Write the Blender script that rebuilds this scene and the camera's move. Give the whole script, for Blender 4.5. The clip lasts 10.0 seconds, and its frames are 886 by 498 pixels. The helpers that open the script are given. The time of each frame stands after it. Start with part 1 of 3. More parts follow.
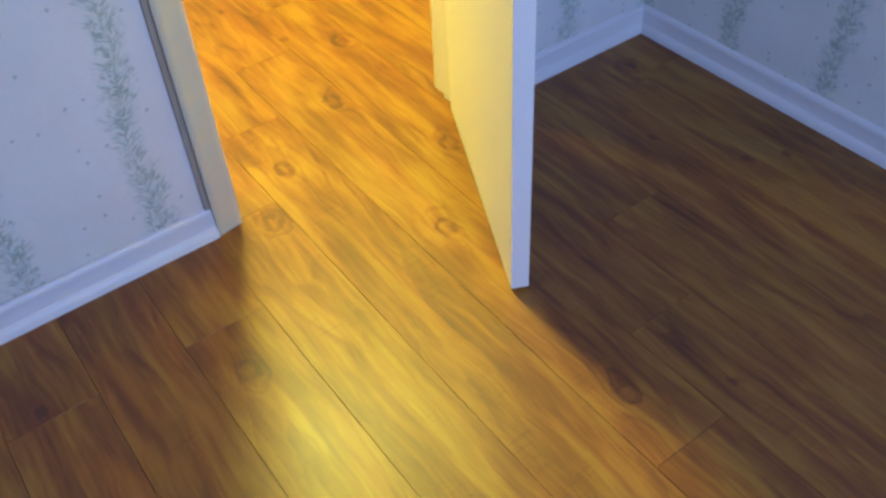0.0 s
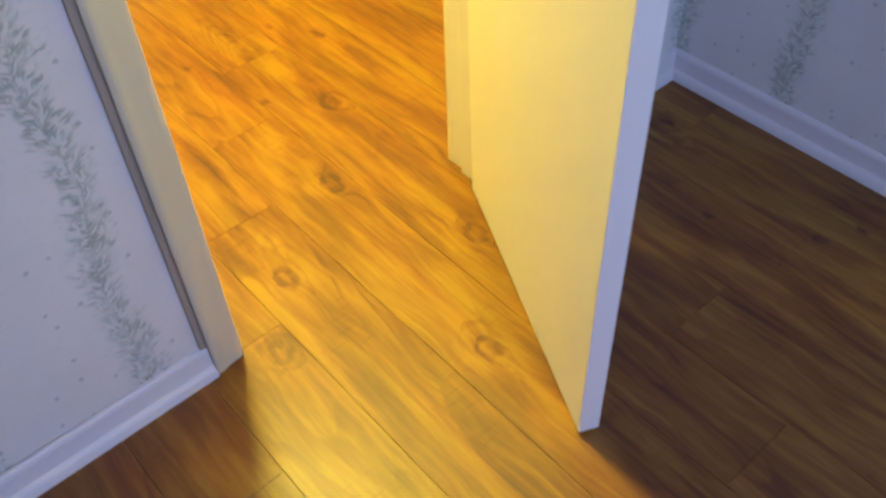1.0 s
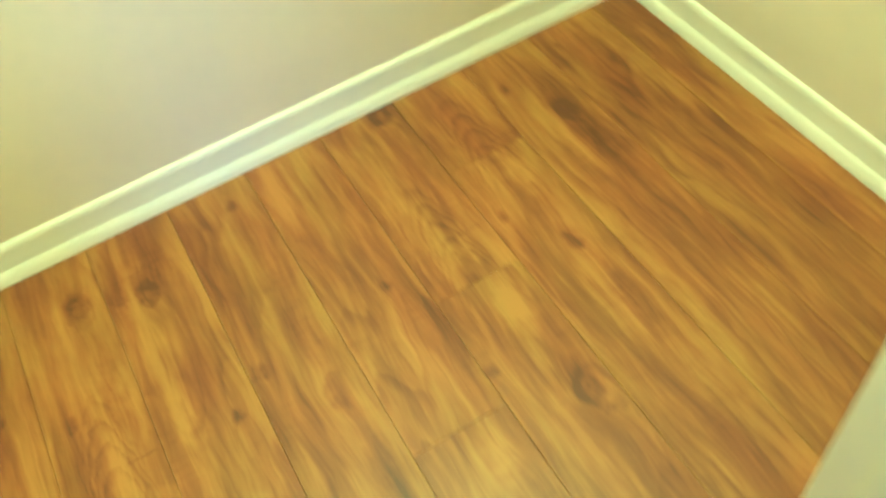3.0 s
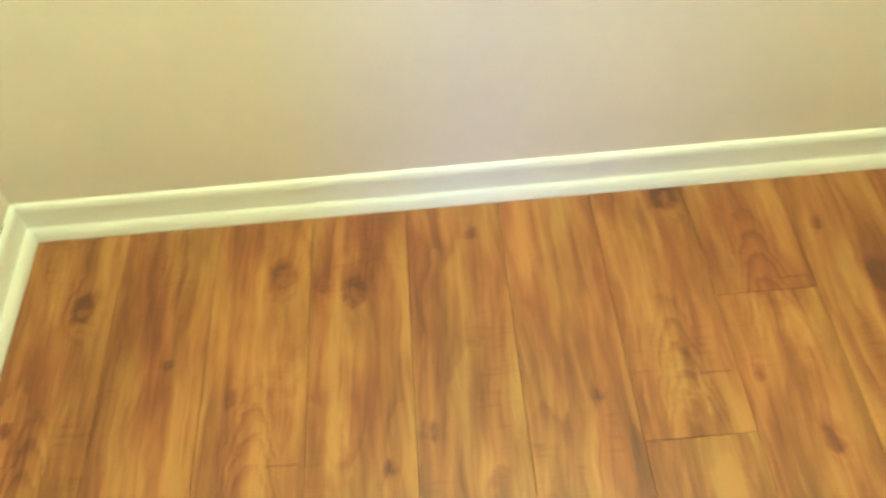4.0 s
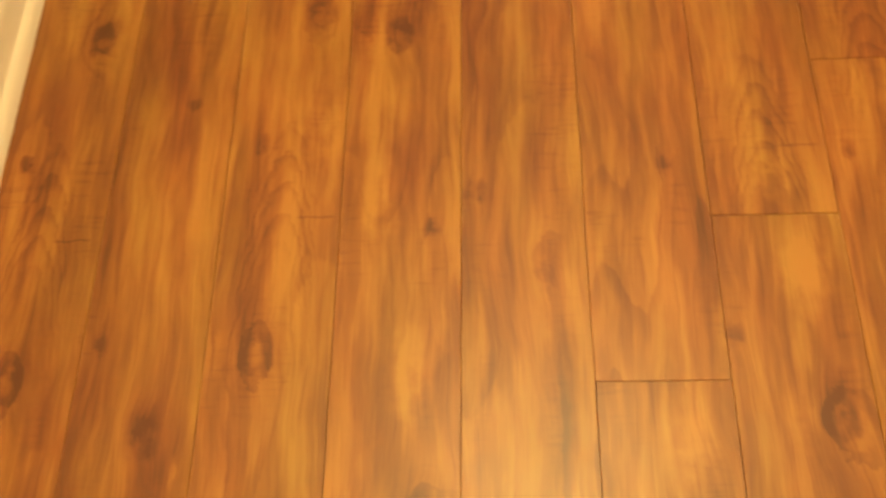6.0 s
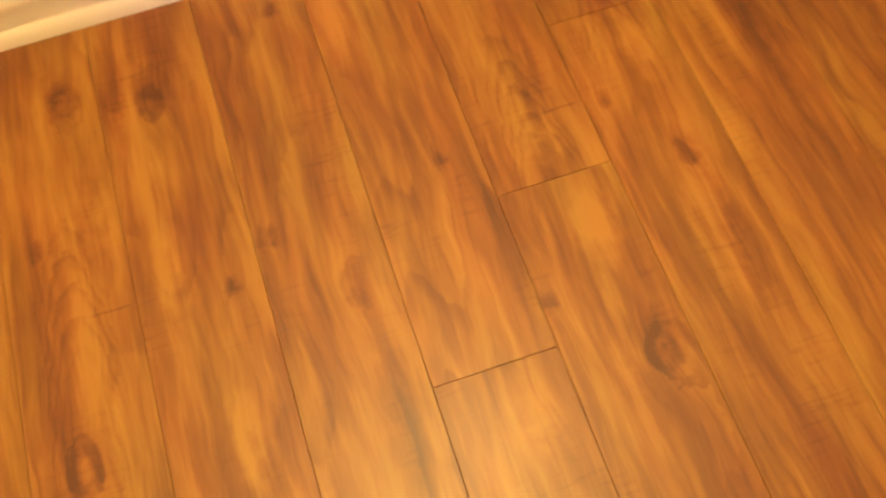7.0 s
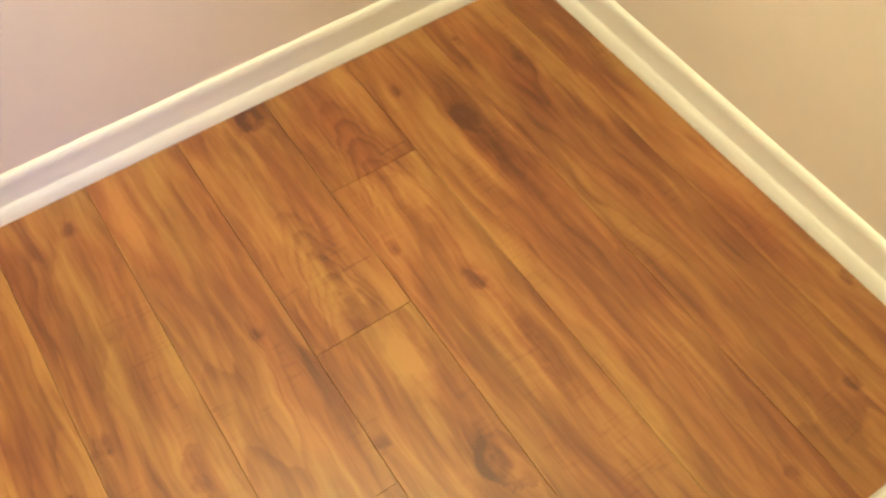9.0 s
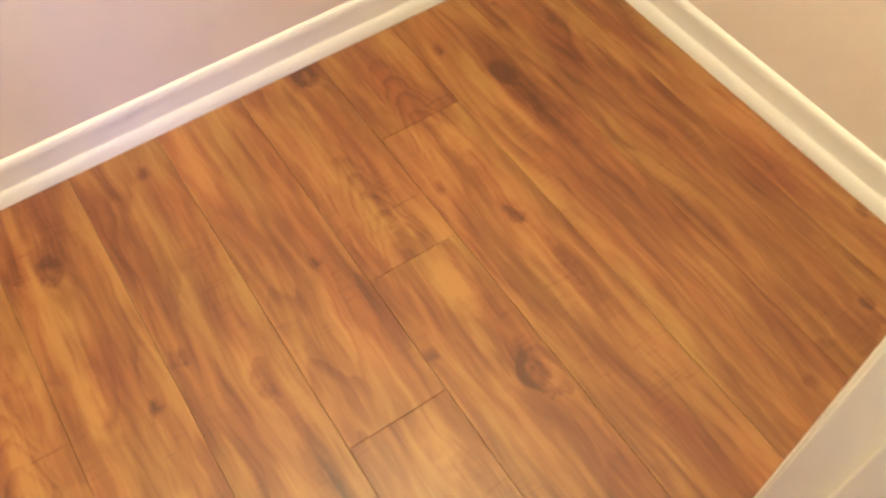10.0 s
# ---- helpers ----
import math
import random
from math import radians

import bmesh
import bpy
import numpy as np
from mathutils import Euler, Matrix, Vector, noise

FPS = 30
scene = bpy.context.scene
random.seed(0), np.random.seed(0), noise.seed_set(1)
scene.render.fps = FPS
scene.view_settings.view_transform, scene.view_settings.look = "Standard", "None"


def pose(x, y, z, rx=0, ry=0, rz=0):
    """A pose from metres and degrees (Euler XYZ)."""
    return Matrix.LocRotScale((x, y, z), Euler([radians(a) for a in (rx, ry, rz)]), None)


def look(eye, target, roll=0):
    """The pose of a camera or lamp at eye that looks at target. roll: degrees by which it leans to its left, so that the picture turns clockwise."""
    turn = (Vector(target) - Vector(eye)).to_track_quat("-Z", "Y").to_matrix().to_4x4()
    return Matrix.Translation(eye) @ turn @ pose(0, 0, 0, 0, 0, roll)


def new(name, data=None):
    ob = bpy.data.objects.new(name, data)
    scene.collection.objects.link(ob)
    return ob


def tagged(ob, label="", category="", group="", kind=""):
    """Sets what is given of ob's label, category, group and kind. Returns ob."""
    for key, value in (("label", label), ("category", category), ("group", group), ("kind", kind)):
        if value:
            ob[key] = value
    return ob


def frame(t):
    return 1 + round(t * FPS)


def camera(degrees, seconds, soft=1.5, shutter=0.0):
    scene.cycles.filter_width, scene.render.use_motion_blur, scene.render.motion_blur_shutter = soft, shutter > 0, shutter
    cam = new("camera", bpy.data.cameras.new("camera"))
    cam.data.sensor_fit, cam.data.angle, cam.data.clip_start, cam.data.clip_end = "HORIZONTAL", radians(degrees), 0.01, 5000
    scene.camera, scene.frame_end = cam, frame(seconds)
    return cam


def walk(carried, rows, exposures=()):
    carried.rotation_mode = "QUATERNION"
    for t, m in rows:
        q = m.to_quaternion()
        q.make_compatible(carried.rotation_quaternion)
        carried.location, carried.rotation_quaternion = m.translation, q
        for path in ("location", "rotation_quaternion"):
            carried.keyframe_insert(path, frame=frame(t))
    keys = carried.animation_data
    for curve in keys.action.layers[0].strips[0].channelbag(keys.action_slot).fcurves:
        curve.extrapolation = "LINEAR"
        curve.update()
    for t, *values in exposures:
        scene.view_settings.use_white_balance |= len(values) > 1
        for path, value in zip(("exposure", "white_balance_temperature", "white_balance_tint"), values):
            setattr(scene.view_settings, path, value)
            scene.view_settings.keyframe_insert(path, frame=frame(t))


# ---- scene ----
cam = camera(53.5, 10.0, soft=2.6, shutter=0.4)
PATH = [
    (0, (-0.468, -1.497, 1.348), (0.334, -0.326, -0.061), -3.2),
    (0.3, (-0.408, -1.417, 1.332), (0.355, -0.218, -0.075), -4.2),
    (0.5, (-0.399, -1.306, 1.345), (0.429, -0.16, -0.07), -1.9),
    (0.7, (-0.362, -1.196, 1.359), (0.485, -0.082, -0.071), -2.7),
    (1, (-0.34, -1.043, 1.353), (0.52, 0.008, -0.115), -2.7),
    (1.3, (-0.235, -0.919, 1.34), (0.542, 0.142, -0.167), -5.3),
    (1.5, (-0.178, -0.836, 1.332), (0.576, 0.3, -0.131), -6.3),
    (2, (-0.001, -0.625, 1.344), (0.534, 0.544, -0.188), -8.9),
    (2.3, (0.046, -0.469, 1.326), (0.562, 0.648, -0.25), -6.9),
    (2.5, (0.06, -0.333, 1.342), (0.634, 0.685, -0.28), -5.4),
    (2.8, (0.087, -0.199, 1.307), (0.646, 0.886, -0.278), -9.5),
    (3, (0.156, -0.071, 1.331), (0.586, 1.067, -0.256), -11.3),
    (3.2, (0.174, 0.017, 1.318), (0.547, 1.305, -0.166), -8.6),
    (4.3, (0.155, 0.207, 1.261), (0.029, 1.389, -0.347), -7.0),
    (4.5, (0.146, 0.211, 1.247), (-0.035, 1.354, -0.385), -7.8),
    (5, (0.123, 0.221, 1.207), (-0.122, 1.193, -0.523), -9.8),
    (5.2, (0.129, 0.222, 1.188), (-0.133, 1.164, -0.557), -11.1),
    (6.3, (0.17, 0.229, 1.136), (0.138, 1.023, -0.7), -8.3),
    (6.5, (0.194, 0.231, 1.134), (0.238, 1.02, -0.704), -7.7),
    (7, (0.231, 0.231, 1.137), (0.411, 1.032, -0.687), -6.2),
    (7.5, (0.274, 0.235, 1.156), (0.589, 1.02, -0.656), -3.3),
    (8, (0.311, 0.215, 1.192), (0.797, 1.04, -0.563), -1.9),
    (8.5, (0.302, 0.206, 1.221), (0.866, 1.08, -0.487), -1.0),
    (9, (0.284, 0.17, 1.246), (0.873, 1.072, -0.439), -0.9),
    (9.5, (0.24, 0.12, 1.259), (0.803, 1.049, -0.42), -2.8),
    (10, (0.163, 0.033, 1.279), (0.712, 0.992, -0.388), -3.9),
]
walk(cam, [(t, look(eye, target, roll)) for t, eye, target, roll in PATH], [
    (0.0, 0.45, 6600, -28), (0.5, 0.34, 7350, -20), (1.0, 0.28, 7850, -20), (1.5, 0.14, 7600, -19), (2.0, -0.12, 6600, -22), (2.5, -0.24, 5600, -22),
    (3.0, -0.11, 4030, -24), (3.2, -0.11, 4000, -22), (4.3, -0.16, 4080, 6), (4.5, -0.16, 4130, 8), (5.0, -0.29, 4350, 15), (5.2, -0.30, 4450, 18), (6.3, -0.49, 6550, 44),
    (7.0, -0.49, 6600, 45), (7.5, -0.50, 6550, 46), (8.0, -0.49, 5550, 25), (8.5, -0.41, 4880, 24), (9.0, -0.33, 4580, 26), (10.0, -0.33, 4580, 36)])


# ---- world and light ----
world = bpy.data.worlds.new("daylight")
scene.world = world
world.use_nodes = True
wn = world.node_tree
sky = wn.nodes.new("ShaderNodeTexSky")
sky.sky_type = "NISHITA"
sky.sun_disc = False
sky.sun_elevation = radians(38)
sky.sun_rotation = radians(20)
wn.links.new(sky.outputs[0], wn.nodes["Background"].inputs[0])
wn.nodes["Background"].inputs[1].default_value = 0.1

LAMP_COLOUR = (1.0, 0.80, 0.20)
LAMP_STRENGTH = 420.0
LAMP_AT = (0.31, 0.71, 2.4)
WINDOW_WATTS = 47.0
WINDOW_COLOUR = (0.34, 0.41, 1.03)

# ---- plan, in metres ----
HALL_L, HALL_R, HALL_Y0, HALL_Y1 = -0.643, 1.270, 0.128, 1.323
ROOM_L, ROOM_R, ROOM_Y0, ROOM_Y1 = -2.05, 1.278, -3.30, -0.012
CEIL = 2.40
DOOR_L, DOOR_R, DOOR_H = 0.0, 0.650, 2.03
WALL = 0.11
PITCH, LINE0 = 0.1775, -0.0885


# ---- small helpers ----
def part(name, bm, material, parent=None, label="", smooth=False):
    """Links a bmesh as one mesh object, under a thing or a part where one is given."""
    me = bpy.data.meshes.new(name)
    bmesh.ops.recalc_face_normals(bm, faces=bm.faces)
    bm.to_mesh(me)
    bm.free()
    for m in material if isinstance(material, (list, tuple)) else [material]:
        me.materials.append(m)
    if smooth:
        for p in me.polygons:
            p.use_smooth = True
    ob = new(name, me)
    if parent:
        ob.parent = parent
    if label:
        ob["label"] = label
    return ob


def box(bm, lo, hi, bevel=0.0, segments=2):
    """Adds a box from corner lo to corner hi, with rounded edges."""
    r = bmesh.ops.create_cube(bm, size=1.0)
    for v in r["verts"]:
        v.co = Vector([lo[i] + (v.co[i] + 0.5) * (hi[i] - lo[i]) for i in range(3)])
    if bevel:
        edges = list({e for v in r["verts"] for e in v.link_edges})
        bmesh.ops.bevel(bm, geom=edges, offset=bevel, segments=segments, affect="EDGES", profile=0.6)
    return bm


def boxes(*items, bevel=0.0):
    bm = bmesh.new()
    for lo, hi in items:
        box(bm, lo, hi, bevel)
    return bm


def prism(bm, ring_a, ring_b):
    """A closed solid between two rings of as many points."""
    a = [bm.verts.new(p) for p in ring_a]
    b = [bm.verts.new(p) for p in ring_b]
    n = len(a)
    bm.faces.new(a)
    bm.faces.new(list(reversed(b)))
    for i in range(n):
        bm.faces.new((a[i], b[i], b[(i + 1) % n], a[(i + 1) % n]))
    return bm


def lathe(profile, segments=32):
    """Turns (radius, height) pairs round the z axis."""
    bm = bmesh.new()
    rings = []
    for r, z in profile:
        if r < 1e-6:
            rings.append([bm.verts.new((0, 0, z))])
        else:
            rings.append([bm.verts.new((r * math.cos(2 * math.pi * k / segments), r * math.sin(2 * math.pi * k / segments), z)) for k in range(segments)])
    for a, b in zip(rings, rings[1:]):
        for k in range(segments):
            k2 = (k + 1) % segments
            if len(a) == 1:
                bm.faces.new((a[0], b[k], b[k2]))
            elif len(b) == 1:
                bm.faces.new((a[k], a[k2], b[0]))
            else:
                bm.faces.new((a[k], a[k2], b[k2], b[k]))
    return bm


# ---- materials ----
class Nodes:
    """Short spelling for node trees."""

    def __init__(self, name):
        self.mat = bpy.data.materials.new(name)
        self.mat.use_nodes = True
        self.tree = self.mat.node_tree
        self.shader = self.tree.nodes["Principled BSDF"]

    def put(self, socket, value):
        if isinstance(value, bpy.types.NodeSocket):
            self.tree.links.new(value, socket)
        else:
            socket.default_value = value

    def math(self, op, *values, clamp=False):
        n = self.tree.nodes.new("ShaderNodeMath")
        n.operation = op
        n.use_clamp = clamp
        for s, v in zip(n.inputs, values):
            self.put(s, v)
        return n.outputs[0]

    def vec(self, op, *values):
        n = self.tree.nodes.new("ShaderNodeVectorMath")
        n.operation = op
        for s, v in zip(n.inputs, values):
            self.put(s, v)
        return n.outputs["Value"] if op == "LENGTH" else n.outputs[0]

    def smooth(self, value, a, b, lo=0.0, hi=1.0):
        n = self.tree.nodes.new("ShaderNodeMapRange")
        n.interpolation_type = "SMOOTHSTEP"
        for s, v in zip(n.inputs, (value, a, b, lo, hi)):
            self.put(s, v)
        return n.outputs[0]

    def noise(self, vector, scale, detail=2.0, rough=0.5, distortion=0.0):
        n = self.tree.nodes.new("ShaderNodeTexNoise")
        self.put(n.inputs["Vector"], vector)
        n.inputs["Scale"].default_value = scale
        n.inputs["Detail"].default_value = detail
        n.inputs["Roughness"].default_value = rough
        n.inputs["Distortion"].default_value = distortion
        return n.outputs[0]

    def voronoi(self, vector, scale):
        n = self.tree.nodes.new("ShaderNodeTexVoronoi")
        n.voronoi_dimensions = "2D"
        self.put(n.inputs["Vector"], vector)
        n.inputs["Scale"].default_value = scale
        return n

    def ramp(self, value, stops):
        n = self.tree.nodes.new("ShaderNodeValToRGB")
        while len(n.color_ramp.elements) < len(stops):
            n.color_ramp.elements.new(0.5)
        for e, (p, c) in zip(n.color_ramp.elements, stops):
            e.position, e.color = p, (*c, 1)
        self.put(n.inputs[0], value)
        return n.outputs[0]

    def mix(self, factor, a, b, blend="MIX"):
        n = self.tree.nodes.new("ShaderNodeMix")
        n.data_type, n.blend_type = "RGBA", blend
        for i, v in ((0, factor), (6, a), (7, b)):
            self.put(n.inputs[i], v if not isinstance(v, tuple) else (*v, 1))
        return n.outputs[2]

    def position(self):
        return self.tree.nodes.new("ShaderNodeNewGeometry").outputs["Position"]

    def split(self, vector):
        n = self.tree.nodes.new("ShaderNodeSeparateXYZ")
        self.put(n.inputs[0], vector)
        return n.outputs

    def join(self, x, y, z=0.0):
        n = self.tree.nodes.new("ShaderNodeCombineXYZ")
        for s, v in zip(n.inputs, (x, y, z)):
            self.put(s, v)
        return n.outputs[0]

    def bump(self, height, strength, distance):
        n = self.tree.nodes.new("ShaderNodeBump")
        n.inputs["Strength"].default_value = strength
        n.inputs["Distance"].default_value = distance
        self.put(n.inputs["Height"], height)
        self.tree.links.new(n.outputs[0], self.shader.inputs["Normal"])

    def finish(self, colour, roughness, metallic=0.0, specular=0.5):
        self.put(self.shader.inputs["Base Color"], colour if not isinstance(colour, tuple) else (*colour, 1))
        self.put(self.shader.inputs["Roughness"], roughness)
        self.shader.inputs["Metallic"].default_value = metallic
        self.shader.inputs["Specular IOR Level"].default_value = specular
        return self.mat


def painted(name, colour, roughness, mottling=0.06, orange_peel=0.25, scale=220.0):
    """Wall or trim paint: faint blotches, roller or brush texture."""
    n = Nodes(name)
    p = n.position()
    broad = n.noise(p, 3.1, 3.0, 0.6)
    fine = n.noise(p, 38.0, 2.0)
    tone = n.math("ADD", n.math("MULTIPLY", broad, mottling * 2), n.math("MULTIPLY", fine, mottling * 0.5))
    tone = n.math("ADD", tone, 1.0 - mottling * 1.25)
    c = n.vec("MULTIPLY", n.join(tone, tone, tone), colour)
    n.bump(n.noise(p, scale, 2.0), orange_peel, 0.0006)
    return n.finish(c, n.math("ADD", roughness - 0.06, n.math("MULTIPLY", broad, 0.12)))


# knots of the printed planks: round eyes, small pips, dark commas, and tall arches in the grain
EYES = [(-0.502, 1.128), (-0.144, 1.163), (-0.010, 1.119), (-0.543, 0.548), (-0.192, 0.586), (0.573, 0.487),
        (0.403, 0.250), (0.165, 0.084), (0.346, -0.325), (0.533, -0.089), (0.050, -0.066), (0.582, 1.281),
        (0.037, 0.366), (0.339, -0.891), (-0.193, -0.410), (1.103, -0.136)]
PIPS = [(-0.329, 0.998), (-0.419, 0.604), (0.214, 1.228), (0.116, 0.833), (0.386, 0.870), (0.652, 0.887),
        (0.840, 1.183), (1.014, 1.237), (0.922, 0.237), (1.102, 0.288), (1.237, 0.421), (0.048, 0.772),
        (-0.587, 0.894), (-0.216, 0.921), (0.518, -0.999), (-0.547, -0.255), (1.131, -0.634), (0.932, -0.388),
        (1.048, -0.588), (0.457, 0.607)]
COMMAS = [(-0.335, 0.483), (0.207, 0.714), (0.735, 0.764), (0.917, 1.062), (1.093, 1.118)]
# darker bands that trail from the commas, and golden patches below the cross joints
BANDS = [(x + 0.012, y - 0.15) for x, y in COMMAS]
GOLD = [(0.565, 0.705), (0.385, 0.465), (0.205, 0.205), (0.740, 0.965), (0.535, 0.880), (-0.030, 0.830), (0.020, 0.560), (-0.120, 0.960)]
ARCHES = [(-0.175, 0.860), (-0.539, 0.830), (0.532, 0.960), (0.716, 1.135)]


def laminate():
    """Printed wood: wavy flames with one hard edge, arches, knots, fine fibres and saw marks."""
    n = Nodes("laminate_planks")
    p = n.position()
    rnd = n.tree.nodes.new("ShaderNodeObjectInfo").outputs["Random"]
    shift = n.math("MULTIPLY", rnd, 23.0)
    x, y, _ = n.split(p)

    def grain(u, fx, fy, seed, detail=2.0, rough=0.5):
        return n.noise(n.join(n.math("MULTIPLY", u, fx), n.math("MULTIPLY", y, fy), n.math("ADD", shift, seed)), 1.0, detail, rough)

    def centred(value, amount):
        return n.math("MULTIPLY", n.math("SUBTRACT", value, 0.5), amount)

    swirl = n.noise(p, 34.0, 3.0, 0.6)
    ragged = grain(x, 34.0, 15.0, 1.0, 3.0, 0.6)
    flat = n.vec("ADD", n.join(x, y, 0.0), n.join(centred(ragged, 0.022), centred(swirl, 0.060)))
    field, dark = 0.0, 0.0

    def spot(cx, cy, rx, ry):
        return n.vec("LENGTH", n.vec("MULTIPLY", n.vec("SUBTRACT", flat, (cx, cy, 0.0)), (1 / rx, 1 / ry, 0.0)))

    for places, rx, ry, lift, depth, core in ((PIPS, 0.026, 0.036, 0.07, 0.44, 0.42), (COMMAS, 0.044, 0.075, 0.14, 0.44, 0.46),
                                              (ARCHES, 0.075, 0.240, 0.05, -0.10, 0.8), (BANDS, 0.034, 0.230, 0.02, 0.30, 0.60),
                                              (GOLD, 0.055, 0.100, 0.05, -0.30, 0.60)):
        for cx, cy in places:
            d = spot(cx, cy, rx, ry)
            field = n.math("MULTIPLY_ADD", n.smooth(d, 1.0, 0.0), lift, field)
            dark = n.math("MULTIPLY_ADD", n.smooth(d, core * 1.6, core * 0.2), depth, dark)
    # ringed eyes: a dark ring with a paler heart, a brown cloud above
    for cx, cy in EYES:
        d = spot(cx, cy, 0.058, 0.088)
        field = n.math("MULTIPLY_ADD", n.smooth(d, 1.0, 0.0), 0.22, field)
        ring = n.math("MULTIPLY", n.smooth(d, 0.48, 0.32), n.smooth(d, 0.08, 0.25, 0.10, 1.0))
        dark = n.math("MULTIPLY_ADD", ring, 0.36, dark)
        dark = n.math("MULTIPLY_ADD", n.smooth(spot(cx + 0.006, cy + 0.024, 0.050, 0.064), 1.0, 0.0), 0.32, dark)
        dark = n.math("MULTIPLY_ADD", n.smooth(spot(cx - 0.045, cy + 0.010, 0.030, 0.060), 1.0, 0.2), -0.16, dark)
    # tall arches: nested curves, open below
    fx, fy, _ = n.split(flat)
    arch = 0.0
    for ax, ay in ARCHES:
        du = n.math("SUBTRACT", fx, ax)
        bow = n.math("MULTIPLY_ADD", n.math("MULTIPLY", du, du), 62.0, n.math("SUBTRACT", fy, ay + 0.09))
        ripple = n.math("FRACT", n.math("DIVIDE", n.math("SUBTRACT", 1.0, bow), 0.052))
        inside = n.math("MULTIPLY", n.smooth(n.math("ABSOLUTE", du), 0.068, 0.035), n.math("MULTIPLY", n.smooth(bow, 0.03, -0.02), n.smooth(bow, -0.26, -0.12)))
        line = n.math("MULTIPLY", n.smooth(ripple, 0.0, 0.10), n.smooth(ripple, 0.62, 0.12))
        arch = n.math("MULTIPLY_ADD", line, inside, arch)
    # short cracks across the grain below the arches
    crack = 0.0
    for ax, ay in ARCHES:
        du = n.math("ABSOLUTE", n.math("SUBTRACT", x, ax + 0.050))
        dv = n.math("ABSOLUTE", n.math("SUBTRACT", n.math("MULTIPLY_ADD", ragged, 0.008, y), ay - 0.061))
        crack = n.math("MULTIPLY_ADD", n.smooth(du, 0.032, 0.022), n.smooth(dv, 0.0022, 0.0008), crack)

    flow = n.math("ADD", n.math("ADD", x, centred(grain(x, 7.0, 2.8, 2.0), 0.050)), centred(grain(x, 22.0, 6.5, 4.0, 3.0, 0.6), 0.015))
    flow = n.math("MULTIPLY_ADD", field, 0.05, flow)
    fibre = grain(flow, 200.0, 8.0, 0.0, 3.0, 0.6)
    streaks = grain(flow, 42.0, 3.4, 6.0, 5.0, 0.62)
    hairs = grain(flow, 105.0, 4.6, 19.0, 2.0)
    hairs = n.math("SUBTRACT", n.smooth(hairs, 0.58, 0.68), n.smooth(hairs, 0.42, 0.33))
    patches = grain(flow, 15.0, 3.2, 5.0, 3.0, 0.55)
    broad = grain(flow, 8.0, 1.7, 8.0, 2.0)
    # growth rings: a hard dark edge that fades to gold
    growth = grain(flow, 6.0, 0.95, 11.0, 1.0)
    growth = n.math("MULTIPLY_ADD", growth, 8.0, n.math("MULTIPLY_ADD", field, 5.0, n.math("MULTIPLY", ragged, 0.35)))
    growth = n.math("FRACT", growth)
    edge = n.math("MULTIPLY", n.smooth(growth, 0.0, 0.05), n.smooth(growth, 0.42, 0.03))
    hold = n.smooth(n.math("ADD", grain(flow, 9.0, 3.2, 14.0, 2.0), n.math("MULTIPLY", field, 0.9)), 0.40, 0.66)
    saw = n.noise(n.join(n.math("MULTIPLY", x, 16.0), n.math("MULTIPLY", y, 170.0), shift), 1.0, 2.0)
    saw = n.math("MULTIPLY", n.smooth(saw, 0.52, 0.70), n.smooth(grain(x, 11.0, 4.5, 17.0, 2.0), 0.52, 0.66))
    tone = n.math("MULTIPLY", n.smooth(patches, 0.32, 0.68), 0.36)
    tone = n.math("MULTIPLY_ADD", n.smooth(broad, 0.32, 0.68), 0.17, n.math("ADD", tone, 0.022))
    tone = n.math("MULTIPLY_ADD", n.smooth(streaks, 0.34, 0.66), 0.28, tone)
    tone = n.math("MULTIPLY_ADD", fibre, 0.24, tone)
    tone = n.math("MULTIPLY_ADD", n.math("SUBTRACT", rnd, 0.5), 0.05, tone)
    tone = n.math("MULTIPLY_ADD", field, 0.35, n.math("MULTIPLY_ADD", hairs, 0.115, tone))
    tone = n.math("SUBTRACT", tone, n.math("MULTIPLY", edge, n.math("MULTIPLY_ADD", hold, 0.20, 0.03)))
    tone = n.math("SUBTRACT", tone, n.math("MULTIPLY", saw, 0.12))
    tone = n.math("SUBTRACT", tone, n.math("MULTIPLY_ADD", arch, 0.20, n.math("MULTIPLY", crack, 0.26)))
    tone = n.math("SUBTRACT", tone, n.math("MULTIPLY", dark, n.smooth(n.math("MULTIPLY_ADD", swirl, 0.6, n.math("MULTIPLY", ragged, 0.4)), 0.34, 0.60, 0.40, 1.0)))
    c = n.ramp(tone, [(0.0, (0.080, 0.024, 0.0110)), (0.25, (0.144, 0.0450, 0.0135)), (0.53, (0.214, 0.0845, 0.0172)), (0.90, (0.320, 0.154, 0.029))])
    hue = grain(flow, 12.0, 2.6, 3.0, 2.0)
    c = n.mix(1.0, c, n.ramp(hue, [(0.30, (1.06, 0.95, 0.94)), (0.70, (0.97, 1.07, 0.88))]), "MULTIPLY")
    smear = n.noise(p, 7.0, 3.0, 0.6)
    n.bump(n.math("ADD", fibre, n.math("MULTIPLY", n.math("SUBTRACT", streaks, edge), 0.5)), 0.16, 0.0006)
    return n.finish(c, n.math("MULTIPLY_ADD", smear, 0.12, 0.345))


